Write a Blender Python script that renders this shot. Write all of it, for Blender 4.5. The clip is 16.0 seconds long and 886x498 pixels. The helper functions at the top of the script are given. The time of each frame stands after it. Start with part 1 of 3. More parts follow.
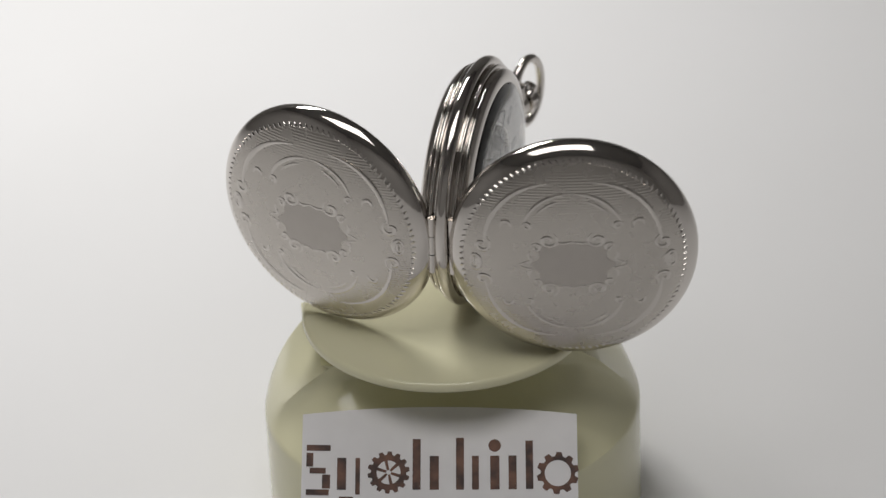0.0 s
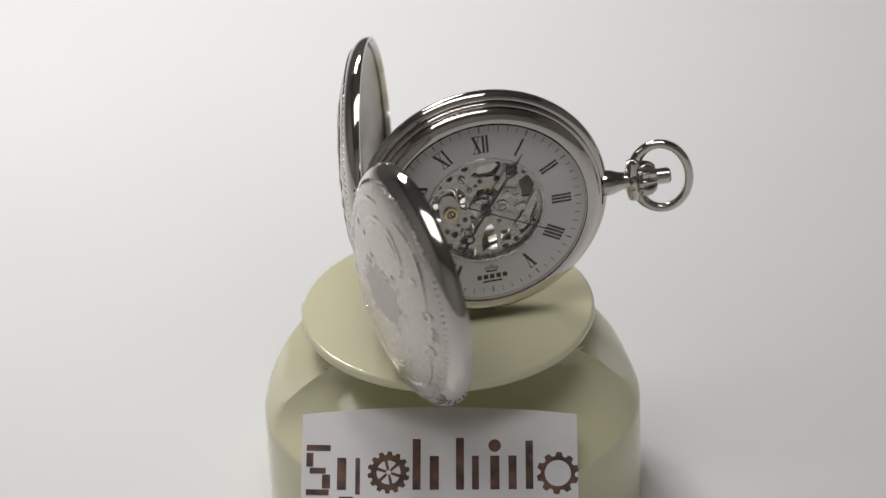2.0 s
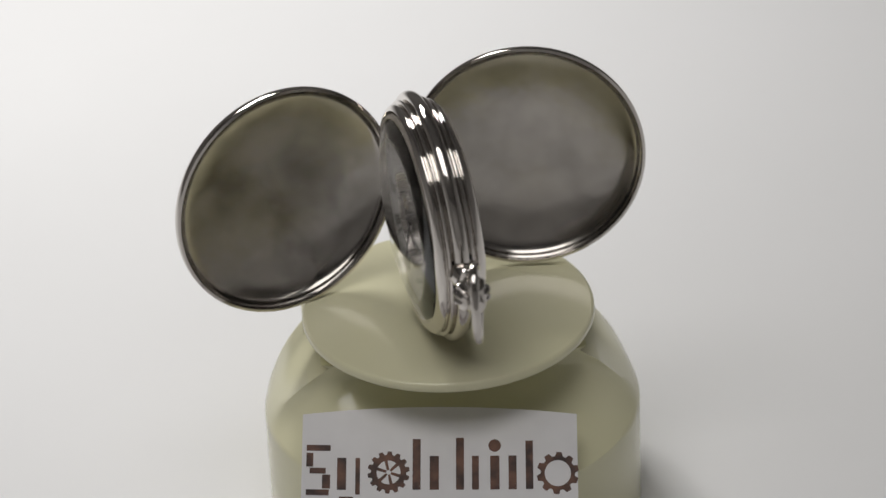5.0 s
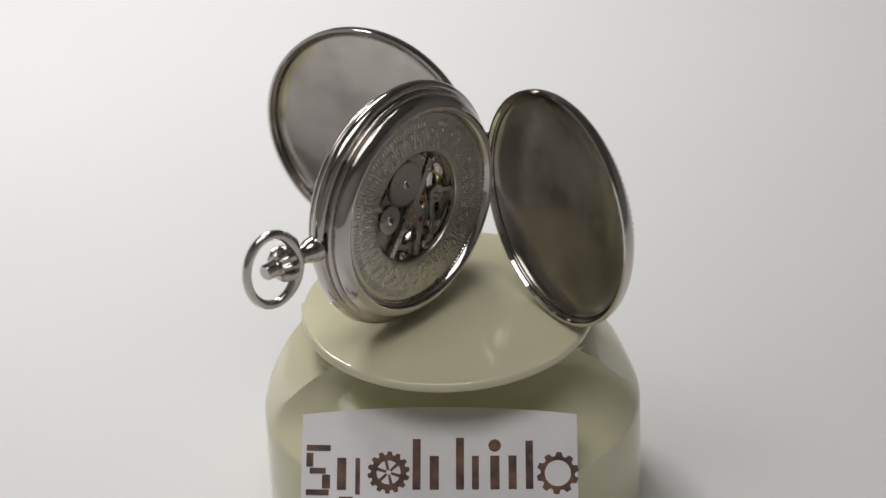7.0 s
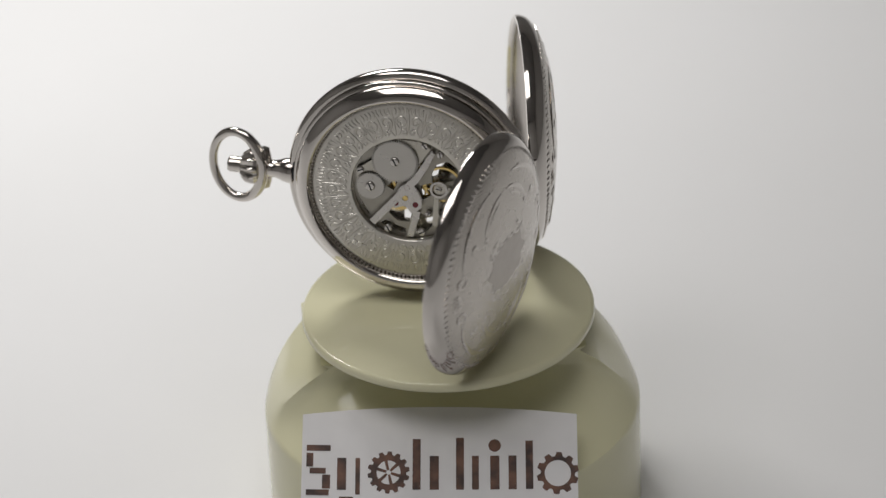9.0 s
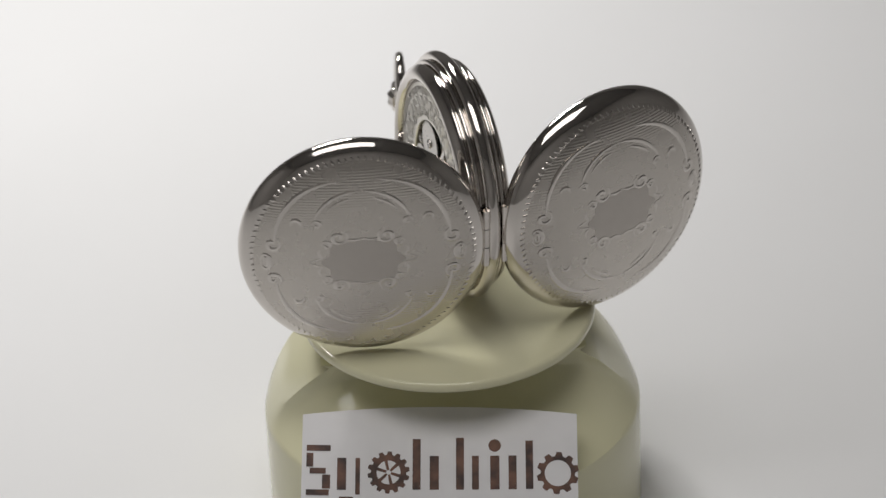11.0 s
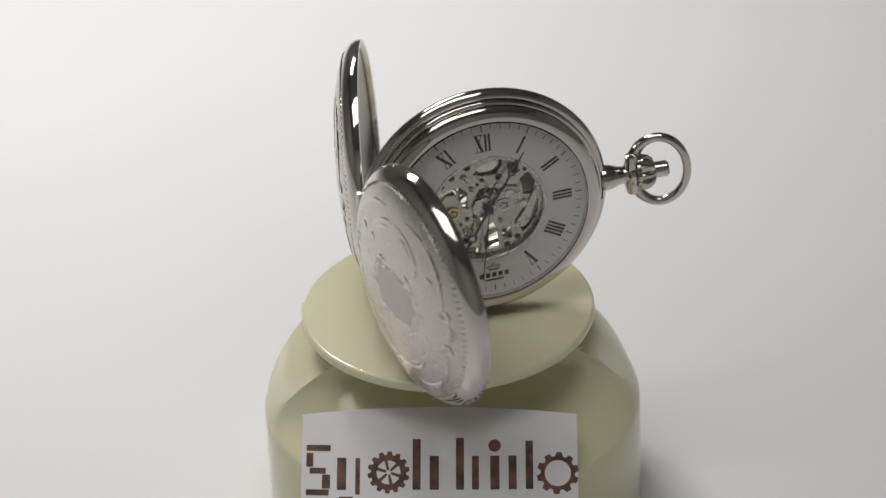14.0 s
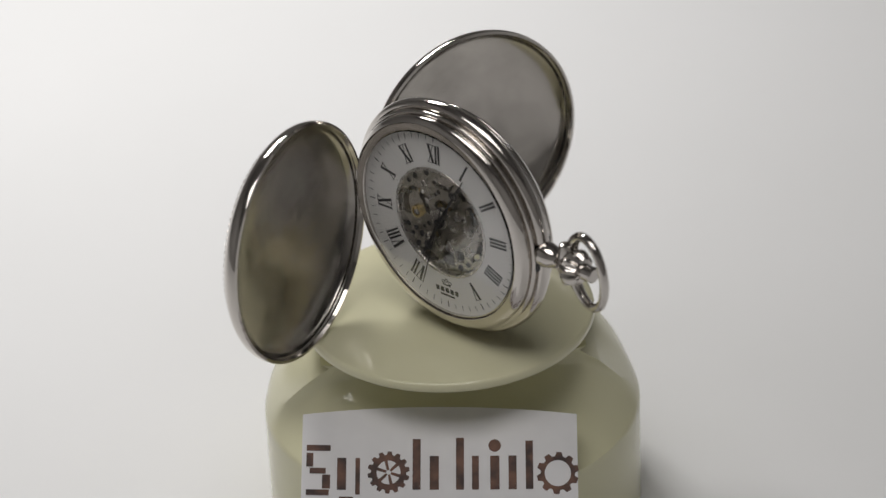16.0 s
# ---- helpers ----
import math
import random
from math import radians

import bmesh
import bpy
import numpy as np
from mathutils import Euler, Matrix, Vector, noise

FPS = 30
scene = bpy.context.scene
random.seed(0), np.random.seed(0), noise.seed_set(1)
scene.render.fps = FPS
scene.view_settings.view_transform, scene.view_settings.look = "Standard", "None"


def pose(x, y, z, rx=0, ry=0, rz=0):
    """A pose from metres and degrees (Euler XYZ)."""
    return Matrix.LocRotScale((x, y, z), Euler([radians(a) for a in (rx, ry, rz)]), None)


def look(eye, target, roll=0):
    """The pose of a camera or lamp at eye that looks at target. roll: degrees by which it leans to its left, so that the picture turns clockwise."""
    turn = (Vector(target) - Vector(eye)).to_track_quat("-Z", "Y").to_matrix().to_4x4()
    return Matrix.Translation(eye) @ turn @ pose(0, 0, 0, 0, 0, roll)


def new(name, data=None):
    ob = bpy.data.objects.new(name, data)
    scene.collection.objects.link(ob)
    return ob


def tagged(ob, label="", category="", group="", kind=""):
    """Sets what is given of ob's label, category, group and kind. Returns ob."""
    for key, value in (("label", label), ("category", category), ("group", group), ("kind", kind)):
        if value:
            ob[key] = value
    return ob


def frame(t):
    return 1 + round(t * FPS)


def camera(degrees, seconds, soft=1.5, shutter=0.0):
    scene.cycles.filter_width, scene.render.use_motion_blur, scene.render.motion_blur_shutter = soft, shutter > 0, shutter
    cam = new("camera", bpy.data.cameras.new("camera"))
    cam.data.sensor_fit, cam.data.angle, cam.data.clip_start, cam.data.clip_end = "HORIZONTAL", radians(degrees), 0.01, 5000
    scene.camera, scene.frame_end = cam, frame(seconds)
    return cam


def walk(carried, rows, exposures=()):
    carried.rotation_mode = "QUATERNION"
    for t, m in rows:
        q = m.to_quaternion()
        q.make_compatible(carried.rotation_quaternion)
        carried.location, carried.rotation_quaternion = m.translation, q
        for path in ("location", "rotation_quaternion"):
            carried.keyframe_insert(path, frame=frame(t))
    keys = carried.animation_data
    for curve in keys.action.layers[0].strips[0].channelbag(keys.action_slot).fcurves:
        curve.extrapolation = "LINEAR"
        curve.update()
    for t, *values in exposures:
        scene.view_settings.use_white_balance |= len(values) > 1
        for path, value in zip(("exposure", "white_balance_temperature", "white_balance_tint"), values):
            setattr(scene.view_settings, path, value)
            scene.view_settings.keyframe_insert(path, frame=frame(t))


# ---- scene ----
TOP = 0.046                       # height of the turning plate's upper face
SPIN, THETA = -29.6962, 104.846   # degrees a second; turn at 8 s
cam = camera(14.886, 16.0, soft=1.4, shutter=0.5)
cam.data.dof.use_dof, cam.data.dof.focus_distance, cam.data.dof.aperture_fstop = True, 0.667, 16.0
EYE = pose(-0.05136, -0.57889, TOP + 0.36152, 0, 0, -5.0208) @ pose(0, 0, 0, 59.05687) @ pose(0, 0, 0, 0, 0, -2.656)
walk(cam, [(0, EYE), (16, EYE)])


# ---- world and lamps ----
def make_world():
    w = bpy.data.worlds.new("room_air")
    w.use_nodes = True
    w.node_tree.nodes["Background"].inputs["Color"].default_value = (1.0, 0.98, 0.96, 1)
    w.node_tree.nodes["Background"].inputs["Strength"].default_value = 0.02
    scene.world = w


def lamp(name, eye, target, sx, sy, watts, colour):
    d = bpy.data.lights.new(name, "AREA")
    d.shape, d.size, d.size_y, d.energy, d.color = "RECTANGLE", sx, sy, watts, colour
    ob = new(name, d)
    ob.matrix_basis = look(eye, target)
    return ob


make_world()
lamp("ceiling_lamp", (-0.40, -0.50, 2.05), (-0.40, -0.50, 0), 1.7, 1.0, 18.4, (1.0, 0.978, 0.96))
lamp("desk_light", (-0.09, 0.26, 0.32), (-0.08, 0.25, 0.0), 0.16, 0.10, 1.0, (1.0, 0.985, 0.975))
scene.view_settings.exposure = -0.12


# ---- materials ----
def mat(name, colour, rough=0.5, metal=0.0, spec=0.5):
    m = bpy.data.materials.new(name)
    m.use_nodes = True
    b = m.node_tree.nodes["Principled BSDF"]
    b.inputs["Base Color"].default_value = (*colour, 1)
    b.inputs["Roughness"].default_value = rough
    b.inputs["Metallic"].default_value = metal
    b.inputs["Specular IOR Level"].default_value = spec
    return m


def node(m, kind, **kw):
    n = m.node_tree.nodes.new(kind)
    for k, v in kw.items():
        n.inputs[k].default_value = v
    return n


def link(m, a, b):
    m.node_tree.links.new(a, b)


def vary(m, scale, lo, hi, what="Roughness", detail=6.0):
    """A noise that moves one number of the material between lo and hi."""
    co = node(m, "ShaderNodeTexCoord")
    nz = node(m, "ShaderNodeTexNoise", Scale=scale, Detail=detail)
    mp = node(m, "ShaderNodeMapRange")
    mp.inputs["From Min"].default_value, mp.inputs["From Max"].default_value = 0.3, 0.7
    mp.inputs["To Min"].default_value, mp.inputs["To Max"].default_value = lo, hi
    link(m, co.outputs["Object"], nz.inputs["Vector"])
    link(m, nz.outputs["Fac"], mp.inputs["Value"])
    link(m, mp.outputs["Result"], m.node_tree.nodes["Principled BSDF"].inputs[what])
    return m


def tint(m, scale, a, b, detail=5.0):
    """A noise that mixes two base colours."""
    co = node(m, "ShaderNodeTexCoord")
    nz = node(m, "ShaderNodeTexNoise", Scale=scale, Detail=detail)
    cr = node(m, "ShaderNodeValToRGB")
    cr.color_ramp.elements[0].position, cr.color_ramp.elements[1].position = 0.35, 0.65
    cr.color_ramp.elements[0].color, cr.color_ramp.elements[1].color = (*a, 1), (*b, 1)
    link(m, co.outputs["Object"], nz.inputs["Vector"])
    link(m, nz.outputs["Fac"], cr.inputs["Fac"])
    link(m, cr.outputs["Color"], m.node_tree.nodes["Principled BSDF"].inputs["Base Color"])
    return m


def bump(m, scale, strength, dist, detail=4.0):
    co = node(m, "ShaderNodeTexCoord")
    nz = node(m, "ShaderNodeTexNoise", Scale=scale, Detail=detail)
    bp = node(m, "ShaderNodeBump", Strength=strength, Distance=dist)
    link(m, co.outputs["Object"], nz.inputs["Vector"])
    link(m, nz.outputs["Fac"], bp.inputs["Height"])
    link(m, bp.outputs["Normal"], m.node_tree.nodes["Principled BSDF"].inputs["Normal"])
    return m


def stripes(m, scale, strength, dist):
    """Fine engine-turned lines across the surface."""
    co = node(m, "ShaderNodeTexCoord")
    wv = node(m, "ShaderNodeTexWave", Scale=scale, Distortion=0.6)
    wv.bands_direction = "Y"
    bp = node(m, "ShaderNodeBump", Strength=strength, Distance=dist)
    link(m, co.outputs["Object"], wv.inputs["Vector"])
    link(m, wv.outputs["Fac"], bp.inputs["Height"])
    link(m, bp.outputs["Normal"], m.node_tree.nodes["Principled BSDF"].inputs["Normal"])
    return m


STEEL = vary(mat("polished_steel", (0.645, 0.61, 0.575), 0.07, 1), 220, 0.05, 0.11)
SATIN = stripes(vary(mat("engraved_steel", (0.58, 0.545, 0.505), 0.3, 1), 300, 0.22, 0.30), 560, 0.32, 0.00007)
SHIELD = vary(mat("matt_steel", (0.51, 0.477, 0.445), 0.4, 1), 500, 0.36, 0.46)
WHEEL = vary(mat("wheel_steel", (0.50, 0.48, 0.45), 0.3, 1), 250, 0.26, 0.32)
STIPPLE = bump(vary(mat("stippled_steel", (0.60, 0.575, 0.53), 0.35, 1), 500, 0.26, 0.36), 3500, 0.25, 0.0001)
PLAIN = vary(mat("brushed_steel", (0.58, 0.555, 0.53), 0.3, 1), 400, 0.22, 0.32)
INNER = bump(tint(vary(mat("mottled_inner_steel", (0.55, 0.53, 0.50), 0.2, 1), 110, 0.10, 0.26, detail=3.0), 75, (0.35, 0.33, 0.305), (0.50, 0.47, 0.44), 3.0), 130, 0.22, 0.0006, 2.0)
PLATE = bump(vary(mat("movement_steel", (0.49, 0.465, 0.41), 0.25, 1), 500, 0.16, 0.30), 900, 0.1, 0.0001)
# black of the pointers and hub; also stands for shade in holes, slots and notches
DARK = vary(mat("black_steel_and_shade", (0.012, 0.012, 0.015), 0.3), 400, 0.22, 0.4)
# grained movement steel, its colour darkened for the shade deep inside
DEEP = bump(vary(mat("shaded_plate_steel", (0.36, 0.34, 0.30), 0.35, 1), 500, 0.28, 0.42), 900, 0.15, 0.0001)
BRASS = mat("gilt_brass", (0.75, 0.56, 0.22), 0.22, 1)
RUBY = mat("ruby_jewel", (0.16, 0.02, 0.03), 0.15, 0)
INK = mat("dial_ink", (0.015, 0.015, 0.017), 0.4)
DIAL = vary(mat("dial_enamel", (0.80, 0.785, 0.765), 0.4), 60, 0.35, 0.5)
CREAM = bump(tint(vary(mat("cream_plastic", (0.76, 0.735, 0.51), 0.10), 90, 0.07, 0.12), 30, (0.75, 0.725, 0.495), (0.77, 0.745, 0.525)), 700, 0.02, 0.0001)
PAPER = bump(tint(mat("card_paper", (0.8, 0.79, 0.8), 0.7), 120, (0.78, 0.77, 0.78), (0.82, 0.81, 0.82)), 1500, 0.05, 0.0001)
BROWN = tint(mat("wood_brown_print", (0.12, 0.05, 0.03), 0.6), 260, (0.035, 0.016, 0.012), (0.17, 0.075, 0.045))
DESK = bump(tint(vary(mat("white_desk", (0.8, 0.8, 0.8), 0.45), 6, 0.4, 0.55), 5, (0.79, 0.79, 0.785), (0.82, 0.82, 0.82)), 300, 0.03, 0.0003)
WALL = tint(mat("wall_paint", (0.7, 0.69, 0.68), 0.8), 3, (0.68, 0.67, 0.66), (0.73, 0.72, 0.71))
# unseen south wall, kept pale to throw fill light on the dial
FILL_WALL = tint(mat("fill_wall_paint", (0.75, 0.74, 0.73), 0.8), 3, (0.73, 0.72, 0.71), (0.77, 0.76, 0.75))
# unseen ceiling, toned dark for the bands mirrored in the steel
CEILING = tint(mat("reflected_dark_ceiling", (0.38, 0.375, 0.37), 0.8), 3, (0.36, 0.355, 0.35), (0.40, 0.395, 0.39))
GLASS = mat("crystal_glass", (1, 1, 1), 0.0)
GLASS.node_tree.nodes["Principled BSDF"].inputs["Transmission Weight"].default_value = 1
GLASS.node_tree.nodes["Principled BSDF"].inputs["IOR"].default_value = 1.45


# ---- mesh helpers ----
def part(name, bm, material, parent, label="", m=None, smooth=True):
    me = bpy.data.meshes.new(name)
    bmesh.ops.recalc_face_normals(bm, faces=bm.faces)
    bm.to_mesh(me)
    bm.free()
    me.materials.append(material)
    if smooth:
        me.shade_smooth()
        me.set_sharp_from_angle(angle=radians(35))
    ob = new(name, me)
    if parent is not None:
        ob.parent = parent
    if m is not None:
        ob.matrix_basis = m
    if label:
        ob["label"] = label
    return ob


def lathe(profile, n=128, closed=True, bm=None):
    """Turns the (radius, height) profile round the z axis."""
    bm = bm or bmesh.new()
    rings = []
    for r, z in profile:
        if r < 1e-7:
            rings.append([bm.verts.new((0, 0, z))])
        else:
            rings.append([bm.verts.new((r * math.cos(2 * math.pi * i / n), r * math.sin(2 * math.pi * i / n), z)) for i in range(n)])
    pairs = list(zip(rings, rings[1:])) + ([(rings[-1], rings[0])] if closed else [])
    for a, b in pairs:
        if len(a) == 1 and len(b) == 1:
            continue
        for i in range(n):
            j = (i + 1) % n
            if len(a) == 1:
                bm.faces.new((a[0], b[i], b[j]))
            elif len(b) == 1:
                bm.faces.new((a[i], a[j], b[0]))
            else:
                bm.faces.new((a[i], a[j], b[j], b[i]))
    return bm


def rounded(points, k=3):
    """A profile whose inner corners are cut to short arcs."""
    out = [points[0]]
    for a, b, c in zip(points, points[1:], points[2:]):
        a, b, c = Vector(a), Vector(b), Vector(c)
        p, q = b + (a - b) * 0.42, b + (c - b) * 0.42
        for i in range(k + 1):
            t = i / k
            out.append(tuple((1 - t) ** 2 * p + 2 * t * (1 - t) * b + t * t * q))
    return out + [points[-1]]


def slab(poly, z0, z1, bm=None):
    """An upright prism on a flat outline."""
    bm = bm or bmesh.new()
    lo = [bm.verts.new((x, y, z0)) for x, y in poly]
    hi = [bm.verts.new((x, y, z1)) for x, y in poly]
    bm.faces.new(hi)
    bm.faces.new(lo[::-1])
    for i in range(len(poly)):
        j = (i + 1) % len(poly)
        bm.faces.new((lo[i], lo[j], hi[j], hi[i]))
    return bm


def ring_slab(outer, inner, z0, z1, bm=None):
    """A prism between two outlines with the same number of corners."""
    bm = bm or bmesh.new()
    v = [[bm.verts.new((x, y, z)) for x, y in o] for o, z in ((outer, z0), (outer, z1), (inner, z1), (inner, z0))]
    n = len(outer)
    for a in range(4):
        b = (a + 1) % 4
        for i in range(n):
            j = (i + 1) % n
            bm.faces.new((v[a][i], v[a][j], v[b][j], v[b][i]))
    return bm


def pierced(outer, holes, z0, z1):
    """A flat plate with openings cut through it."""
    bm = bmesh.new()
    edges = []
    for loop in [outer, *holes]:
        vs = [bm.verts.new((x, y, z0)) for x, y in loop]
        edges += [bm.edges.new((vs[i], vs[(i + 1) % len(vs)])) for i in range(len(vs))]
    bmesh.ops.triangle_fill(bm, use_beauty=True, use_dissolve=False, edges=edges)
    out = bmesh.ops.extrude_face_region(bm, geom=list(bm.faces))
    for v in out["geom"]:
        if isinstance(v, bmesh.types.BMVert):
            v.co.z = z1
    return bm


def circle(r, n=64, cx=0.0, cy=0.0):
    return [(cx + r * math.cos(2 * math.pi * i / n), cy + r * math.sin(2 * math.pi * i / n)) for i in range(n)]


def cog(r, teeth, depth, cx=0.0, cy=0.0):
    out = []
    for i in range(teeth):
        for f, rr in ((0.0, r - depth), (0.28, r - depth), (0.42, r), (0.82, r)):
            a = 2 * math.pi * (i + f) / teeth
            out.append((cx + rr * math.cos(a), cy + rr * math.sin(a)))
    return out


def tube(path, radius, bm=None, n=6, closed=False, flat=1.0):
    """A round bar along a line of points; radius may be a list."""
    bm = bm or bmesh.new()
    pts = [Vector(p) for p in path]
    rings = []
    for i, p in enumerate(pts):
        a = pts[i - 1] if (i or closed) else p
        b = pts[(i + 1) % len(pts)] if (i + 1 < len(pts) or closed) else p
        d = (b - a).normalized()
        u = d.cross(Vector((0, 0, 1)))
        u = u.normalized() if u.length > 1e-4 else Vector((1, 0, 0))
        v = u.cross(d).normalized()
        r = radius[i] if isinstance(radius, (list, tuple)) else radius
        rings.append([bm.verts.new(p + r * (math.cos(2 * math.pi * k / n) * u + flat * math.sin(2 * math.pi * k / n) * v)) for k in range(n)])
    for a, b in list(zip(rings, rings[1:])) + ([(rings[-1], rings[0])] if closed else []):
        for k in range(n):
            bm.faces.new((a[k], a[(k + 1) % n], b[(k + 1) % n], b[k]))
    if not closed:
        bm.faces.new(rings[0])
        bm.faces.new(rings[-1][::-1])
    return bm


def box(cx, cy, cz, sx, sy, sz, bm=None):
    return slab([(cx - sx / 2, cy - sy / 2), (cx + sx / 2, cy - sy / 2), (cx + sx / 2, cy + sy / 2), (cx - sx / 2, cy + sy / 2)], cz - sz / 2, cz + sz / 2, bm)


# ---- the room ----
def room():
    g = part("floor", box(0, 0, -0.76, 6.4, 6.4, 0.02), WALL, None, smooth=False)
    tagged(g, "plain grey room floor under the desk", "floor", kind="structure")
    # ceiling and walls are out of view, added to shape light and reflections
    c = part("ceiling", box(0, 0, 2.11, 5.2, 5.2, 0.02), CEILING, None, smooth=False)
    tagged(c, "unseen plain grey ceiling added over the desk to darken reflections", "ceiling", kind="structure")
    for name, x, y, sx, sy, m in (("wall_north", 0, 2.6, 5.4, 0.1, WALL), ("wall_south", 0, -2.6, 5.4, 0.1, FILL_WALL),
                                  ("wall_east", 2.65, 0, 0.1, 5.1, WALL), ("wall_west", -2.65, 0, 0.1, 5.1, WALL)):
        w = part(name, box(x, y, 0.675, sx, sy, 2.85), m, None, smooth=False)
        tagged(w, "unseen plain painted wall added to close the room", "wall", kind="structure")
    d = part("desk", box(0, 0.6, -0.02, 2.6, 2.6, 0.04), DESK, None, smooth=False)
    for x in (-1.2, 1.2):
        for y in (-0.6, 1.8):
            part("leg", box(x, y, -0.395, 0.06, 0.06, 0.71), DESK, d, smooth=False)
    tagged(d, "smooth matt white desk top", "desk", kind="structure")


room()


# ---- the turntable ----
def stand():
    base = new("turntable")
    tagged(base, "cream plastic motorised display turntable standing on a white desk", "turntable")
    # four sloping faces that run from a small square top to an upright round drum
    R, EDGE = 0.0383, -0.0217
    corners = [(-0.0295, -0.0100, -0.0090), (0.0290, -0.0118, -0.0092), (0.0295, 0.0140, -0.0102), (-0.0290, 0.0158, -0.0104)]
    arcs = [(186, 350), (350, 372), (372, 530), (530, 546)]
    top, low = [], []
    for k, (a0, a1) in enumerate(arcs):
        p, q = Vector(corners[k]), Vector(corners[(k + 1) % 4])
        n = max(6, int((a1 - a0) / 2))
        for i in range(n):
            t = i / n
            a = radians(a0 + (a1 - a0) * t)
            top.append(p.lerp(q, t))
            low.append(Vector((R * math.cos(a), R * math.sin(a), EDGE)))
    bm = bmesh.new()
    rows = []
    for f, dz in ((0.0, -0.0048), (0.80, -0.0048), (0.93, -0.0056)):
        rows.append([bm.verts.new((v.x * f * 0.98, v.y * f * (1 + 0.9 * (1 - abs(v.x) / 0.03)), dz)) for v in top] if f else [bm.verts.new((0, 0, dz))])
    # the upright neck shows behind the plate; the side faces below it are slightly rounded
    rows.append([bm.verts.new((v.x * (1.0 if v.y > 0.01 else 0.86), v.y, max(v.z, -0.0062))) for v in top])
    for t in (0.0, 0.03, 0.14, 0.28, 0.44, 0.6, 0.75, 0.88, 0.96, 1.0):
        ring = []
        for a, b in zip(top, low):
            p = a.lerp(b, t)
            side = min(1.0, max(0.0, (b.y + 0.010) / 0.012))
            out = 1 + 0.03 * side * 4 * t * (1 - t)
            ring.append(bm.verts.new((p.x * out, p.y * out, p.z + 0.0006 * side * 4 * t * (1 - t))))
        rows.append(ring)
    for f, z in ((1.004, EDGE - 0.0006), (1.005, EDGE - 0.0014), (1.005, -TOP + 0.0008), (0.99, -TOP)):
        rows.append([bm.verts.new((v.x * f, v.y * f, z)) for v in low])
    n = len(top)
    for a, b in zip(rows, rows[1:]):
        for i in range(n):
            j = (i + 1) % n
            if len(a) == 1:
                bm.faces.new((a[0], b[i], b[j]))
            else:
                bm.faces.new((a[i], a[j], b[j], b[i]))
    bm.faces.new(rows[-1])
    part("body", bm, CREAM, base, m=pose(0, 0, TOP))
    part("shaft", lathe([(0.0, -0.0049), (0.006, -0.0049), (0.006, -0.0023), (0.0, -0.0023)], 32, False), CREAM, base, m=pose(0, 0, TOP))
    prof = rounded([(0.0, 0.0), (0.0284, 0.0), (0.0290, 0.0), (0.0295, -0.0004), (0.0296, -0.0013), (0.0293, -0.0021), (0.0265, -0.0024), (0.0, -0.0024)])
    plate = part("turning_plate", lathe(prof, 160, False), CREAM, base, "round cream plastic turning plate", pose(0, 0, TOP))
    return plate


PLATE_OB = stand()


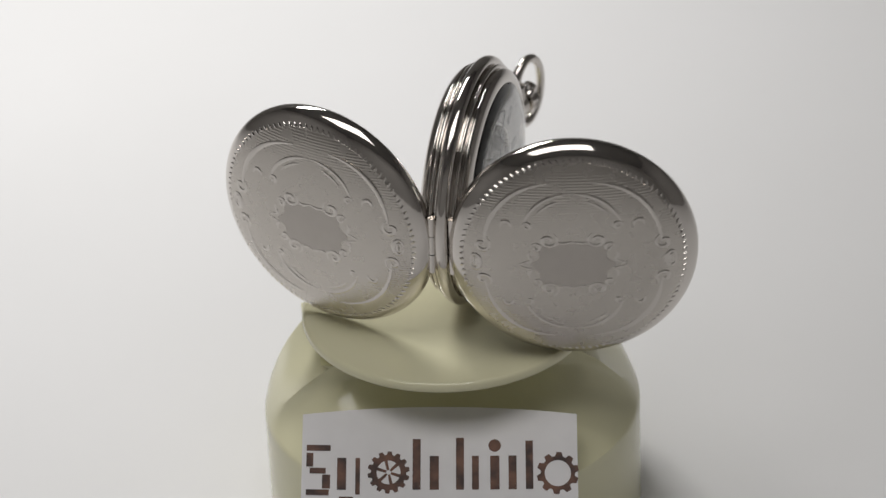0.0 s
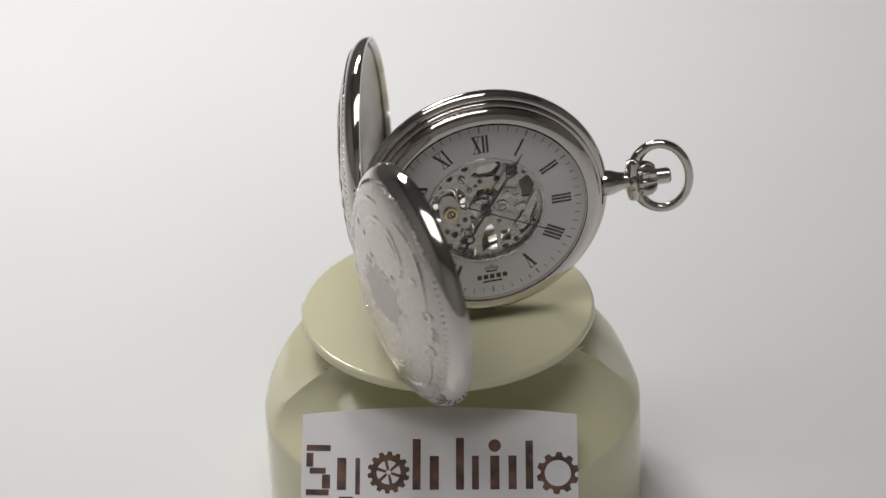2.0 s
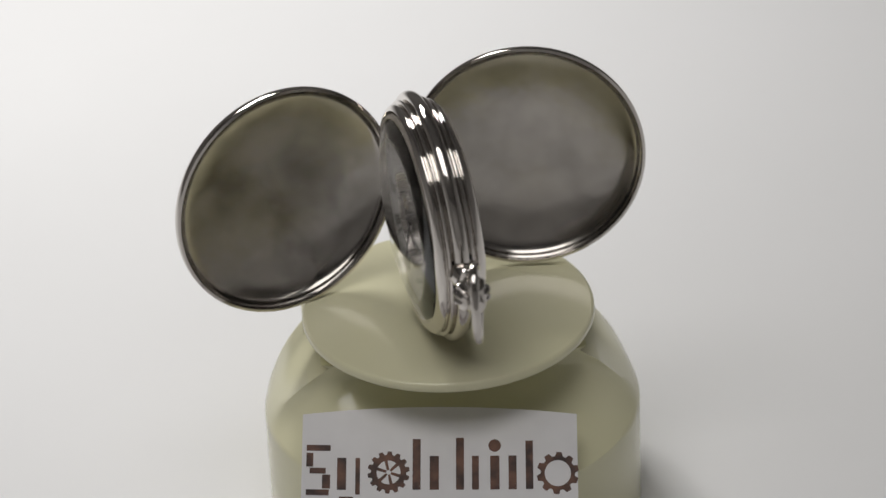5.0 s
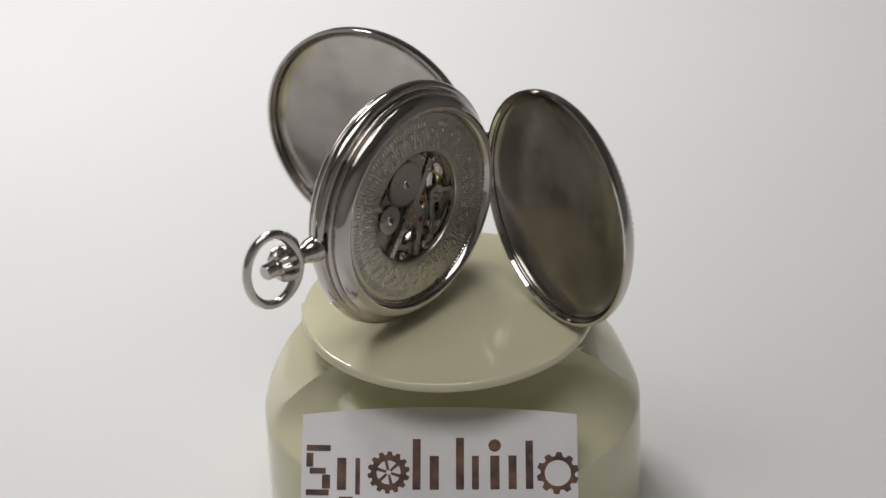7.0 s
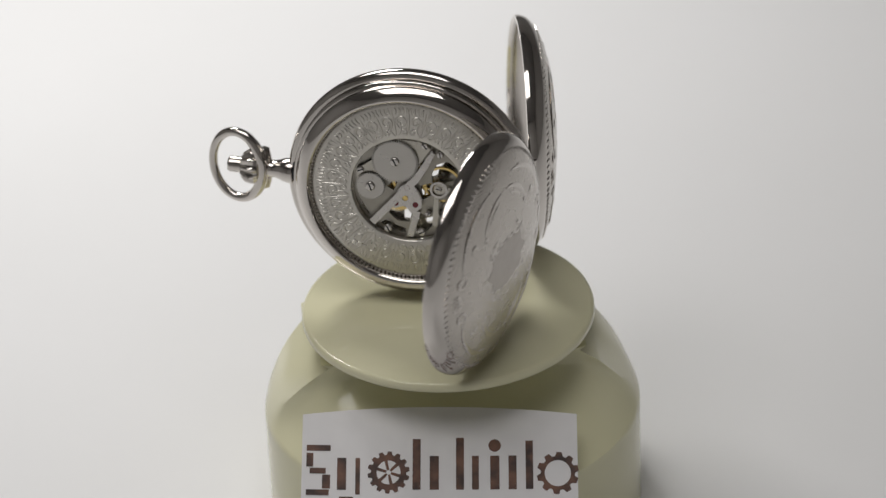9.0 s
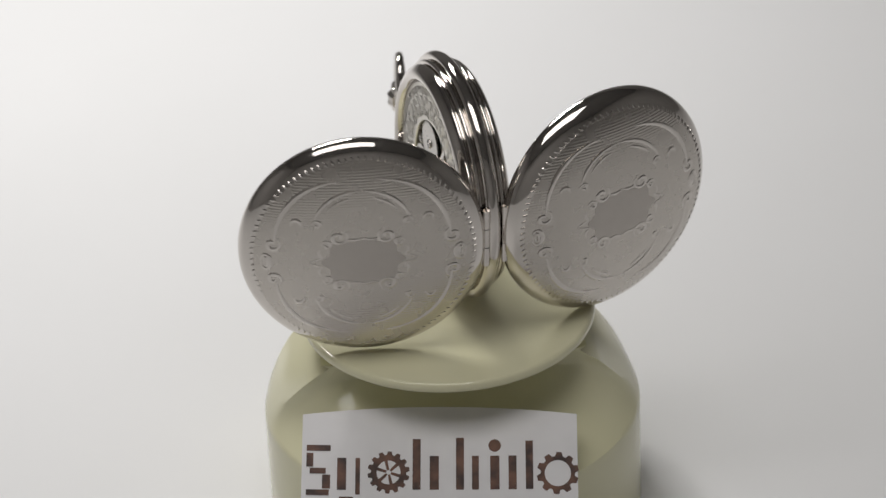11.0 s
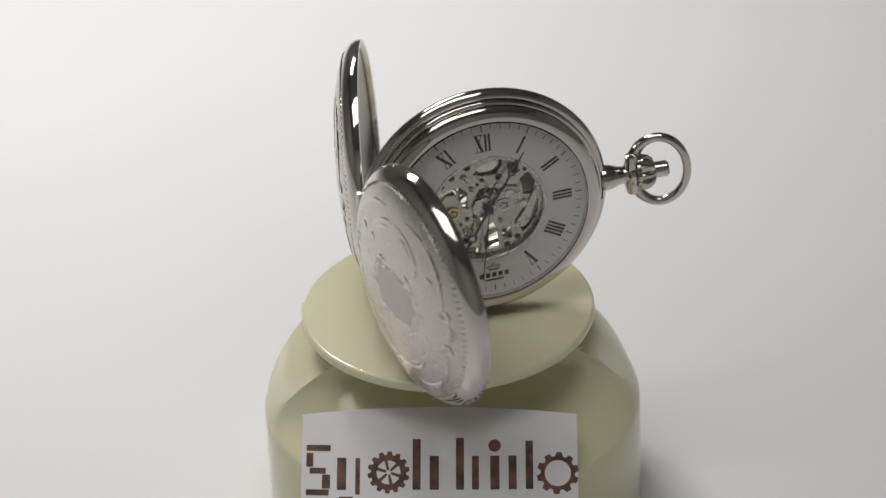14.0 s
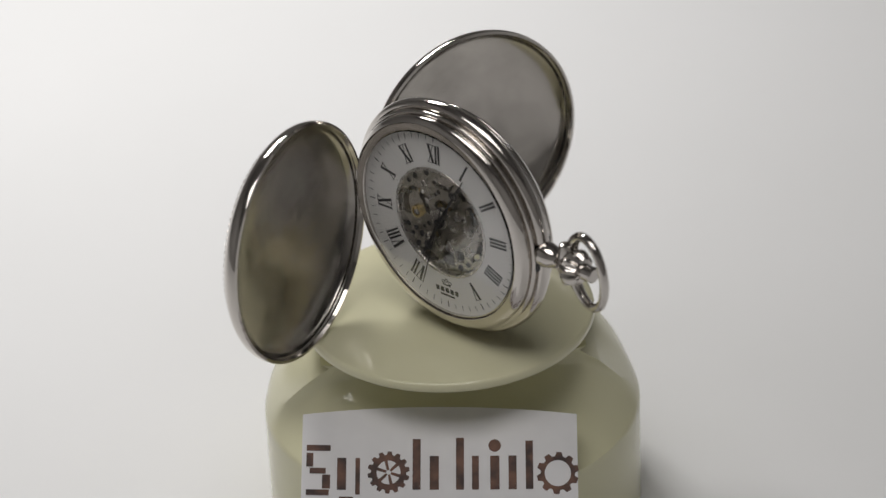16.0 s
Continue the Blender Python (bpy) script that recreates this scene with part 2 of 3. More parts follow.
# ---- the printed card ----
def card():
    W, H, T = 0.0540, 0.0265, 0.0003
    # origin at the middle of the line between the upper corners; x along it, -y down the slope
    a, b, c = Vector((-0.0315, -0.0194, TOP - 0.0108)), Vector((0.0222, -0.0256, TOP - 0.0127)), Vector((-0.0328, -0.0347, TOP - 0.0197))
    ex = (b - a).normalized()
    ez = ex.cross(a - c).normalized()
    ey = ez.cross(ex)
    thing = new("name_card")
    thing.matrix_basis = Matrix.Translation((a + b) / 2 + ez * 0.0011 - ey * 0.0005) @ Matrix((ex, ey, ez)).transposed().to_4x4()
    tagged(thing, "white paper card with brown printed shapes leaning on the turntable", "card")

    def bend(x, y):
        return 0.0006 * (2 * x / W) ** 2

    def lift_edge(x, y):
        return 0.0019 * (1 - (2 * x / W) ** 2) * (1 + y / H)
    bm = bmesh.new()
    n = 24
    grid = [[[bm.verts.new((x, -H * j / 6 + lift_edge(x, -H * j / 6), bend(x, 0) + k * T)) for x in [W * (i / n - 0.5) for i in range(n + 1)]] for j in range(7)] for k in (0, 1)]
    for k in (0, 1):
        for j in range(6):
            for i in range(n):
                q = grid[k]
                f = (q[j][i], q[j + 1][i], q[j + 1][i + 1], q[j][i + 1])
                bm.faces.new(f if k else f[::-1])
    edge = [(0, i) for i in range(n)] + [(j, n) for j in range(6)] + [(6, n - i) for i in range(n)] + [(6 - j, 0) for j in range(6)]
    for (j, i), (jj, ii) in zip(edge, edge[1:] + edge[:1]):
        bm.faces.new((grid[0][j][i], grid[0][jj][ii], grid[1][jj][ii], grid[1][j][i]))
    part("paper", bm, PAPER, thing)
    S = W / 483.0                       # one printed unit

    def put(name, outline, hole=None):
        lift = T + 0.00003
        f = [((x - 241.5) * S, -y * S * 1.1) for x, y in outline]
        if hole:
            b = ring_slab(f, [((x - 241.5) * S, -y * S * 1.1) for x, y in hole], lift, lift + 0.00004)
        else:
            b = slab(f, lift, lift + 0.00004)
        for v in b.verts:
            v.co.z += bend(v.co.x, 0)
        part(name, b, BROWN, thing, smooth=False)

    def bar(x0, y0, x1, y1):
        put("print_bar", [(x0, y0), (x0, y1), (x1, y1), (x1, y0)])
    # wide, tall and slanted bars where the printed word stands
    for b in ((8, 54, 50, 64), (8, 68, 20, 92), (14, 94, 42, 104), (36, 106, 50, 130), (8, 132, 48, 142),
              (62, 76, 78, 132), (94, 76, 102, 140), (66, 144, 90, 152),
              (194, 42, 208, 131), (224, 72, 240, 131), (270, 40, 284, 131), (298, 72, 310, 131),
              (330, 72, 346, 131), (362, 72, 376, 131), (392, 46, 405, 131)):
        bar(*b)
    put("print_dot", circle(11, 24, 338, 54))
    put("print_cog", cog(37, 14, 6, 152, 101), circle(21, 56, 152, 101))
    for k in range(6):
        a = 0.3 + k * math.pi / 3
        c, s = math.cos(a), math.sin(a)
        put("print_spoke", [(152 + 4 * c - 2 * s, 101 + 4 * s + 2 * c), (152 + 23 * c - 3 * s, 101 + 23 * s + 3 * c), (152 + 23 * c + 3 * s, 101 + 23 * s - 3 * c), (152 + 4 * c + 2 * s, 101 + 4 * s - 2 * c)])
    put("print_cog", cog(37, 10, 7, 448, 104), circle(23, 40, 448, 104))


card()

# ---- the pocket watch ----
CASE = pose(0.0082, 0.00647, 0.02544, 91.549, -2.345, 85.248)
WATCH = CASE @ pose(0, 0.0002, 0.0003, 0, 0, 0.55)   # the dial sits slightly turned in its case
PENDANT = CASE @ pose(0, 0, -0.0011, 0, -3.3, -0.2)
watch = new("pocket_watch")
watch.matrix_basis = pose(0, 0, TOP)
tagged(watch, "silver skeleton pocket watch, both engraved covers open, standing on a turntable", "pocket watch")


def at(x=0.0, y=0.0, z=0.0):
    return WATCH @ Matrix.Translation((x, y, z))


def case():
    outer = [(0.0202, -0.0003), (0.0200, 0.0008), (0.0202, 0.0014), (0.0207, 0.0017), (0.0221, 0.0014), (0.0229, 0.0008), (0.0232, 0.0003), (0.0231, 0.0),
             (0.0227, -0.0001), (0.0227, -0.0004), (0.0236, -0.0005), (0.0239, -0.0008), (0.0238, -0.0012), (0.0233, -0.0013), (0.0233, -0.0016),
             (0.0246, -0.0017), (0.0252, -0.0023), (0.0254, -0.0031), (0.0252, -0.0039), (0.0246, -0.0045),
             (0.0233, -0.0046), (0.0233, -0.0049), (0.0238, -0.0050), (0.0239, -0.0054), (0.0236, -0.0058), (0.0227, -0.0059), (0.0227, -0.0062),
             (0.0231, -0.0063), (0.0232, -0.0066), (0.0229, -0.0071), (0.0220, -0.0080), (0.0209, -0.0085), (0.0203, -0.0082), (0.0199, -0.0074), (0.0196, -0.0062)]
    part("case", lathe(rounded([(0.99 * r, z) for r, z in outer]), 192), STEEL, watch, "polished steel case ring", CASE)
    # black boxes for the shade in the thumb notches beside the pendant, one for each cover
    for z, turn in ((-0.0013, -4.5), (-0.0048, 2.5)):
        part("thumb_notch_shade", box(0.0233, 0, 0, 0.0012, 0.0036, 0.0007), DARK, watch, m=CASE @ pose(0, 0, z, 0, 0, turn), smooth=False)
    cr = [(0.0, 0.0036), (0.006, 0.0035), (0.012, 0.0031), (0.016, 0.0026), (0.0188, 0.0019), (0.0199, 0.0014), (0.0199, 0.0011), (0.0186, 0.0013), (0.016, 0.0018), (0.012, 0.0023), (0.006, 0.0027), (0.0, 0.0028)]
    part("inner_ring", lathe([(0.0197, 0.00005), (0.0199, 0.0011), (0.0202, 0.0011), (0.0202, 0.00005)], 128), STEEL, watch, m=at())
    glass = part("crystal", lathe(cr, 96, False), GLASS, watch, "clear domed crystal", at())
    glass.visible_shadow = False


def pendant():
    prof = rounded([(0.0, 0.0235), (0.0027, 0.0235), (0.0025, 0.0258), (0.0018, 0.0275), (0.0017, 0.0290), (0.0024, 0.0298), (0.0025, 0.0308), (0.0, 0.0310)])
    m = PENDANT @ pose(0, 0, -0.0031, 0, 90, 0)
    part("pendant", lathe(prof, 40, False), STEEL, watch, m=m)
    # fluted crown
    bm = bmesh.new()
    n = 96
    rings = []
    for r, z, d in ((0.0, 0.0310, 0), (0.0030, 0.0310, 0.0001), (0.0036, 0.0317, 0.0004), (0.0037, 0.0325, 0.0007), (0.0034, 0.0336, 0.0007), (0.0026, 0.0346, 0.0004), (0.0016, 0.0348, 0.0), (0.0016, 0.0372, 0.0), (0.0013, 0.0376, 0.0), (0.0, 0.0376, 0)):
        if r == 0:
            rings.append([bm.verts.new((0, 0, z))])
        else:
            rings.append([bm.verts.new(((r - d * (0.5 + 0.5 * math.cos(12 * 2 * math.pi * i / n))) * math.cos(2 * math.pi * i / n), (r - d * (0.5 + 0.5 * math.cos(12 * 2 * math.pi * i / n))) * math.sin(2 * math.pi * i / n), z)) for i in range(n)])
    for a, b in zip(rings, rings[1:]):
        for i in range(n):
            j = (i + 1) % n
            if len(a) == 1:
                bm.faces.new((a[0], b[i], b[j]))
            elif len(b) == 1:
                bm.faces.new((a[i], a[j], b[0]))
            else:
                bm.faces.new((a[i], a[j], b[j], b[i]))
    part("crown", bm, STEEL, watch, "fluted steel winding crown", m)
    # cross collar on which the bow turns
    part("bow_collar", tube([(0.0302, y * 0.001, 0) for y in (-4.4, -4.2, -2.6, 0, 2.6, 4.2, 4.4)], [0.0008, 0.0012, 0.0016, 0.0018, 0.0016, 0.0012, 0.0008], None, 20), STEEL, watch, m=PENDANT @ pose(0, 0, -0.0031))
    # bow
    pts, rad = [], []
    for i in range(72):
        a = 2 * math.pi * i / 72
        pts.append((0.0056 * math.cos(a), 0.0074 * math.sin(a), 0))
        rad.append(0.00092 + 0.0004 * max(0, -math.cos(a)) ** 2)
    part("bow", tube(pts, rad, None, 14, True), STEEL, watch, "oval steel bow ring", PENDANT @ pose(0.0357, 0, -0.0032, 0, -12, 0))


def numeral_strokes(text):
    """Strokes (x0, y0, x1, y1, width) of a Roman numeral of height 1, upright."""
    adv = {"I": 0.20, "V": 0.50, "X": 0.52}
    total = sum(adv[c] for c in text)
    x, out = -total / 2, []
    for c in text:
        w = adv[c]
        if c == "I":
            out += [(x + w / 2, -0.5, x + w / 2, 0.5, 0.12)]
        elif c == "V":
            out += [(x + 0.10, 0.5, x + w / 2 + 0.01, -0.5, 0.15), (x + w - 0.08, 0.5, x + w / 2 - 0.01, -0.5, 0.04)]
        else:
            out += [(x + 0.09, 0.5, x + w - 0.09, -0.5, 0.15), (x + w - 0.09, 0.5, x + 0.09, -0.5, 0.04)]
        if c != "V":
            out += [(x + 0.02, -0.49, x + w - 0.02, -0.49, 0.035)]
        out += [(x + 0.02, 0.49, x + w - 0.02, 0.49, 0.035)]
        x += w
    return out


def stroke(bm, x0, y0, x1, y1, w, z, h=0.00004):
    d = Vector((x1 - x0, y1 - y0)).normalized() * w / 2
    slab([(x0 - d.y, y0 + d.x), (x0 + d.y, y0 - d.x), (x1 + d.y, y1 - d.x), (x1 - d.y, y1 + d.x)], z, z + h, bm)


def dial():
    part("dial", ring_slab(circle(0.0201, 160), circle(0.0118, 160), -0.0004, 0.0), DIAL, watch, "white dial ring with black Roman numerals", at())
    part("dial_rim", lathe(rounded([(0.0111, -0.0009), (0.01115, 0.0001), (0.0113, 0.00022), (0.0117, 0.0002), (0.0119, 0.0001), (0.0119, -0.0009)]), 128), PLAIN, watch, m=at())
    H = 0.0037
    for k, text in enumerate(("XII", "I", "II", "III", "IIII", "V", "", "VII", "VIII", "IX", "X", "XI")):
        if not text:
            continue
        bm = bmesh.new()
        for i, (x0, y0, x1, y1, w) in enumerate(numeral_strokes(text)):
            stroke(bm, x0 * H, y0 * H, x1 * H, y1 * H, w * H, 0.00003 + 0.000004 * (i % 4))
        part("numeral", bm, INK, watch, m=WATCH @ pose(0, 0, 0, 0, 0, -30 * k) @ pose(0, 0.0150, 0), smooth=False)
    bm = bmesh.new()
    for k in range(60):
        a = radians(6 * k)
        r0, r1 = (0.0178, 0.0188) if k % 5 else (0.0176, 0.0188)
        stroke(bm, r0 * math.sin(a), r0 * math.cos(a), r1 * math.sin(a), r1 * math.cos(a), 0.00011 if k % 5 else 0.00020, 0.00003)
    tagged(part("minute_track", bm, INK, watch, m=at(), smooth=False), kind="stuff")
    # printed mark at six: a small crown emblem over a row of bars and one thin bar
    bm = bmesh.new()
    for x, y in ((-0.0009, -0.0135), (0.0, -0.0131), (0.0009, -0.0135)):
        ring_slab(circle(0.00042, 16, x, y), circle(0.00026, 16, x, y), 0.00003, 0.00007, bm)
    stroke(bm, -0.0010, -0.0141, 0.0010, -0.0141, 0.0003, 0.00003)
    for i in range(5):
        stroke(bm, -0.00300 + i * 0.00128, -0.0153, -0.00212 + i * 0.00128, -0.0153, 0.0010, 0.00003)
    stroke(bm, -0.0019, -0.0164, 0.0019, -0.0164, 0.00036, 0.00003)
    part("printed_mark", bm, INK, watch, m=at(), smooth=False)


def breguet(length, ring_at, ring_r, w):
    bm = bmesh.new()
    stroke(bm, 0, -0.0025, 0, ring_at - ring_r, w, 0, 0.00012)
    ring_slab(circle(ring_r, 24, 0, ring_at), circle(ring_r * 0.6, 24, 0, ring_at), 0, 0.00012, bm)
    slab([(-w * 0.7, ring_at + ring_r * 0.9), (w * 0.7, ring_at + ring_r * 0.9), (0.00005, length), (-0.00005, length)], 0, 0.00012, bm)
    slab(circle(0.0010, 24), 0, 0.00014, bm)
    return bm


def hands_of_clock():
    part("hour_pointer", breguet(0.0110, 0.0070, 0.00095, 0.00055), DARK, watch, "blued steel pointer", WATCH @ pose(0, 0, 0.0003, 0, 0, -30 * 7.08), smooth=False)
    part("minute_pointer", breguet(0.0142, 0.0092, 0.00085, 0.0005), DARK, watch, "blued steel pointer", WATCH @ pose(0, 0, 0.0006, 0, 0, -34), smooth=False)
    bm = bmesh.new()
    stroke(bm, 0, -0.0045, 0, 0.0158, 0.00022, 0, 0.0001)
    slab(circle(0.0006, 20), 0, 0.00015, bm)
    return part("seconds_pointer", bm, DARK, watch, "thin dark seconds pointer", at(0, 0, 0.0009), smooth=False)


def wheel(name, x, y, z, r, teeth, material, spokes=0, thick=0.0003):
    bm = bmesh.new()
    if spokes:
        n = teeth * 4
        ring_slab(cog(r, teeth, r * 0.09), circle(r * 0.72, n), 0, thick, bm)
        for k in range(spokes):
            a = 2 * math.pi * k / spokes
            stroke(bm, 0, 0, r * 0.75 * math.cos(a), r * 0.75 * math.sin(a), r * 0.13, 0.00002, thick - 0.00004)
        slab(circle(r * 0.22, 20), -0.0001, thick + 0.0001, bm)
    else:
        slab(cog(r, teeth, r * 0.10), 0, thick, bm)
    return part(name, bm, material, watch, m=at(x, y, z), smooth=False)


def inside(poly, limit):
    """The outline in metres, kept within a round plate."""
    out = []
    for x, y in poly:
        k = min(1.0, limit / max(1e-6, math.hypot(x, y)))
        out.append((x * k * 0.001, y * k * 0.001))
    return out


def raised(poly, z0, z1, material, label="", limit=11.2):
    """A flat bridge with softened edges."""
    bm = slab(inside(poly, limit), z0, z1)
    bmesh.ops.bevel(bm, geom=list(bm.edges), offset=0.00012, segments=2, affect="EDGES")
    part("bridge", bm, material, watch, label, at())


def screw(x, y, z, r, up, material):
    """A screw head, a black bar for the shade in its slot; up is +1 on the dial side and -1 on the back."""
    bm = lathe(rounded([(0.0, 0.0003), (r * 0.0008, 0.0003), (r * 0.001, 0.00015), (r * 0.001, -0.0006), (0.0, -0.0006)]), 20, False)
    head = part("screw", bm, material, watch, m=at(x * 0.001, y * 0.001, z) @ pose(0, 0, 0, 0 if up > 0 else 180))
    part("slot_shade", box(0, 0, 0.0003, r * 0.0017, r * 0.0003, 0.00008), DARK, head, m=pose(0, 0, 0, 0, 0, 37 * x + 61 * y), smooth=False)


def movement():
    mm = 0.001
    part("movement_ring", ring_slab(circle(12.2 * mm, 96), circle(11.3 * mm, 96), -0.0066, -0.0012), PLATE, watch, m=at())
    # front plate with its windows
    holes = [[(-10.0, 4.2), (-7.9, 5.5), (-5.0, 5.5), (-3.7, 4.0), (-3.7, 0.2), (-4.7, 0.6), (-5.3, 2.4), (-6.4, 4.1), (-8.2, 4.0), (-9.2, 2.4), (-9.0, -1.2), (-10.6, -1.4), (-10.8, 1.3)],
             [(-2.3, 7.8), (-0.3, 9.6), (3.7, 10.1), (3.8, 8.9), (2.4, 6.9), (-0.5, 7.1)],
             [(4.7, 9.1), (6.9, 8.7), (7.2, 6.6), (5.7, 5.9), (4.7, 7.1)],
             [(-2.3, 2.6), (-1.2, 4.3), (1.0, 4.6), (2.7, 3.5), (3.1, 2.6), (1.3, 2.6), (0.0, 3.2), (-1.5, 2.2)],
             [(-1.2, -7.0), (0.0, -4.3), (0.9, -3.9), (1.8, -6.1), (1.8, -9.8), (-1.3, -9.9)],
             [(2.7, -5.8), (4.6, -5.7), (4.6, -8.2), (2.6, -8.3)],
             [(-7.3, -8.3), (-5.9, -7.9), (-2.6, -9.1), (-2.8, -10.3), (-4.9, -9.9)],
             [(6.0, -5.3), (9.0, -2.8), (10.4, -0.1), (10.2, -2.9), (8.6, -6.0), (6.7, -7.5)],
             [(7.0, 5.0), (8.9, 6.0), (10.1, 3.7), (9.1, 1.0), (7.5, 1.1), (7.3, 3.3)],
             [(-3.2, -2.5), (-0.8, -2.1), (-1.1, -3.7), (-2.6, -4.7)]]
    part("main_plate", pierced(circle(11.35 * mm, 72), [inside(h, 11.0) for h in holes], -0.0018, -0.0010), PLATE, watch, "pierced steel main plate", at(), smooth=False)
    # raised bridge, long lever and the dark parts at the top
    raised([(1.0, -2.8), (0.9, 0.5), (2.3, 3.0), (4.2, 4.0), (6.8, 3.4), (7.5, 1.1), (6.3, -2.1), (4.9, -2.5), (3.5, -2.9)], -0.0010, -0.00055, PLATE)
    raised([(5.2, -5.3), (5.7, -4.2), (7.6, -2.1), (9.1, 1.0), (10.0, 2.5), (10.2, 1.0), (9.3, -1.7), (8.4, -4.4), (7.3, -5.9), (5.7, -6.1)], -0.0010, -0.00045, PLAIN, "polished long lever")
    raised([(-2.1, 8.5), (-0.4, 10.0), (2.3, 10.2), (3.3, 8.9), (1.8, 7.6), (-0.5, 7.5)], -0.0026, -0.0016, STEEL)
    raised([(4.5, 8.5), (6.1, 9.0), (7.1, 8.0), (6.7, 6.3), (5.1, 6.3)], -0.0024, -0.0014, DARK)
    part("balance_cock", ring_slab(circle(1.3 * mm, 32, -6.9 * mm, 0.1 * mm), circle(0.95 * mm, 32, -6.9 * mm, 0.1 * mm), -0.0010, -0.0004), BRASS, watch, m=at())
    wheel("gilt_wheel", -0.1 * mm, 1.6 * mm, -0.0024, 3.2 * mm, 48, BRASS, 5)
    wheel("ratchet_wheel", -0.9 * mm, 0.3 * mm, -0.0006, 2.2 * mm, 36, PLAIN)
    wheel("minute_wheel", 3.2 * mm, 0.1 * mm, -0.00052, 1.35 * mm, 22, PLAIN, 5)
    part("hub", slab(circle(0.9 * mm, 28), -0.0008, 0.0002), DARK, watch, m=at())
    wheel("small_wheel", 4.5 * mm, 2.4 * mm, -0.00050, 0.9 * mm, 16, PLAIN)
    wheel("small_wheel", 7.2 * mm, -0.6 * mm, -0.00060, 0.8 * mm, 14, PLAIN)
    for x, y, r in ((-6.9, 0.1, 0.6), (-4.1, 7.4, 0.75), (6.2, 2.4, 0.6), (5.9, 0.0, 0.6), (6.0, -5.0, 0.5), (7.8, -4.3, 0.45), (-2.8, 4.6, 0.5), (2.5, -3.6, 0.4), (-4.6, -4.6, 0.7), (1.9, 2.0, 0.35)):
        screw(x, y, -0.00062, r, 1, PLAIN)
    # black discs that put the shade of sunk pivot holes on the plate
    for x, y, r in ((-6.6, 8.0, 0.6), (2.8, 6.3, 0.6), (-10.0, -3.6, 0.55), (-7.9, -4.0, 0.5), (-6.5, -4.9, 0.6), (-4.9, -6.9, 0.6), (-4.2, -1.9, 0.45), (-2.7, -1.6, 0.45), (-3.4, 9.7, 0.6), (-0.6, 6.2, 0.4), (-7.7, -7.4, 0.5), (3.4, -9.6, 0.6),
                    (-8.6, 6.4, 0.4), (-5.6, -2.9, 0.3), (-8.9, -5.4, 0.35), (5.6, -8.2, 0.5), (9.4, -4.6, 0.35), (8.2, 6.9, 0.4), (-1.6, 5.4, 0.3)):
        part("pivot_hole_shade", lathe([(0.0, -0.00098), (r * mm, -0.00098), (r * 1.15 * mm, -0.00092), (r * 1.15 * mm, -0.0012), (0.0, -0.0012)], 16, False), DARK, watch, m=at(x * mm, y * mm, 0))
    # back plate and its bridges
    holes = [[(-4.4, 3.3), (-5.4, 5.5), (-7.5, 6.5), (-9.5, 5.1), (-10.6, 1.9), (-10.6, -1.2), (-8.6, -1.4), (-4.8, -1.5), (-4.6, 1.0)],
             [(4.5, -4.9), (2.2, -4.1), (0.1, -5.1), (-0.7, -5.1), (-0.1, -8.0), (2.3, -8.0), (4.1, -6.4)],
             [(-1.8, -5.7), (-4.8, -6.3), (-5.6, -7.3), (-3.4, -10.2), (-1.3, -10.6)],
             [(10.4, -3.1), (8.9, -5.6), (7.9, -7.0), (8.4, -7.2), (9.6, -5.4)],
             [(-1.7, 5.1), (-3.4, 6.8), (-4.6, 6.8), (-3.6, 4.5), (-2.2, 1.9), (-1.4, 2.5)],
             [(-6.0, -2.4), (-8.0, -2.1), (-8.5, -4.4), (-7.5, -5.3), (-5.9, -5.0)],
             [(4.8, -8.1), (6.0, -8.9), (4.1, -10.2), (0.7, -10.8), (0.7, -9.6), (2.7, -8.9)],
             [(-2.2, 0.5), (-4.3, 1.3), (-4.3, -1.6), (-2.7, -2.7)],
             [(4.6, -0.4), (3.4, 1.2), (2.2, 1.4), (3.2, -1.2)]]
    part("back_plate", pierced(circle(11.35 * mm, 72), [inside(h, 11.0) for h in holes], -0.0058, -0.0052), DEEP, watch, "pierced steel back plate", at(), smooth=False)
    raised([(10.8, 3.3), (7.5, 5.6), (6.8, 9.0), (2.2, 11.0), (-2.2, 10.8), (-4.3, 9.4), (-0.7, 3.6), (4.1, 1.3), (6.8, 3.0), (10.4, -0.4)], -0.0067, -0.0059, PLATE)
    raised([(7.9, -7.8), (6.8, -8.9), (-1.9, 1.8), (-3.6, 4.8), (-5.2, 8.3), (-4.5, 9.2), (-3.1, 6.6), (-1.2, 3.1), (0.2, 1.6)], -0.0070, -0.0059, PLAIN)
    raised([(1.7, 0.4), (0.3, 1.4), (-1.1, 1.1), (-2.7, -2.1), (-2.6, -4.1), (-0.7, -5.6), (0.7, -3.7), (2.8, -4.7), (3.9, -3.6)], -0.0069, -0.0060, PLAIN)
    raised([(-1.0, -4.9), (-2.4, -5.0), (-1.0, -11.0), (0.3, -11.0)], -0.0066, -0.0059, PLAIN)
    raised([(-5.1, -0.7), (-6.1, -1.3), (-6.1, -7.6), (-4.8, -7.9)], -0.0066, -0.0059, PLATE)
    raised([(-4.9, -0.2), (-5.2, 1.4), (-6.1, 1.9), (-7.2, 1.6), (-8.4, 0.9), (-10.9, 0.2), (-10.9, -0.6), (-8.2, 0.0), (-7.0, -0.6), (-6.6, -1.5), (-5.4, -1.9)], -0.0068, -0.0058, PLATE)
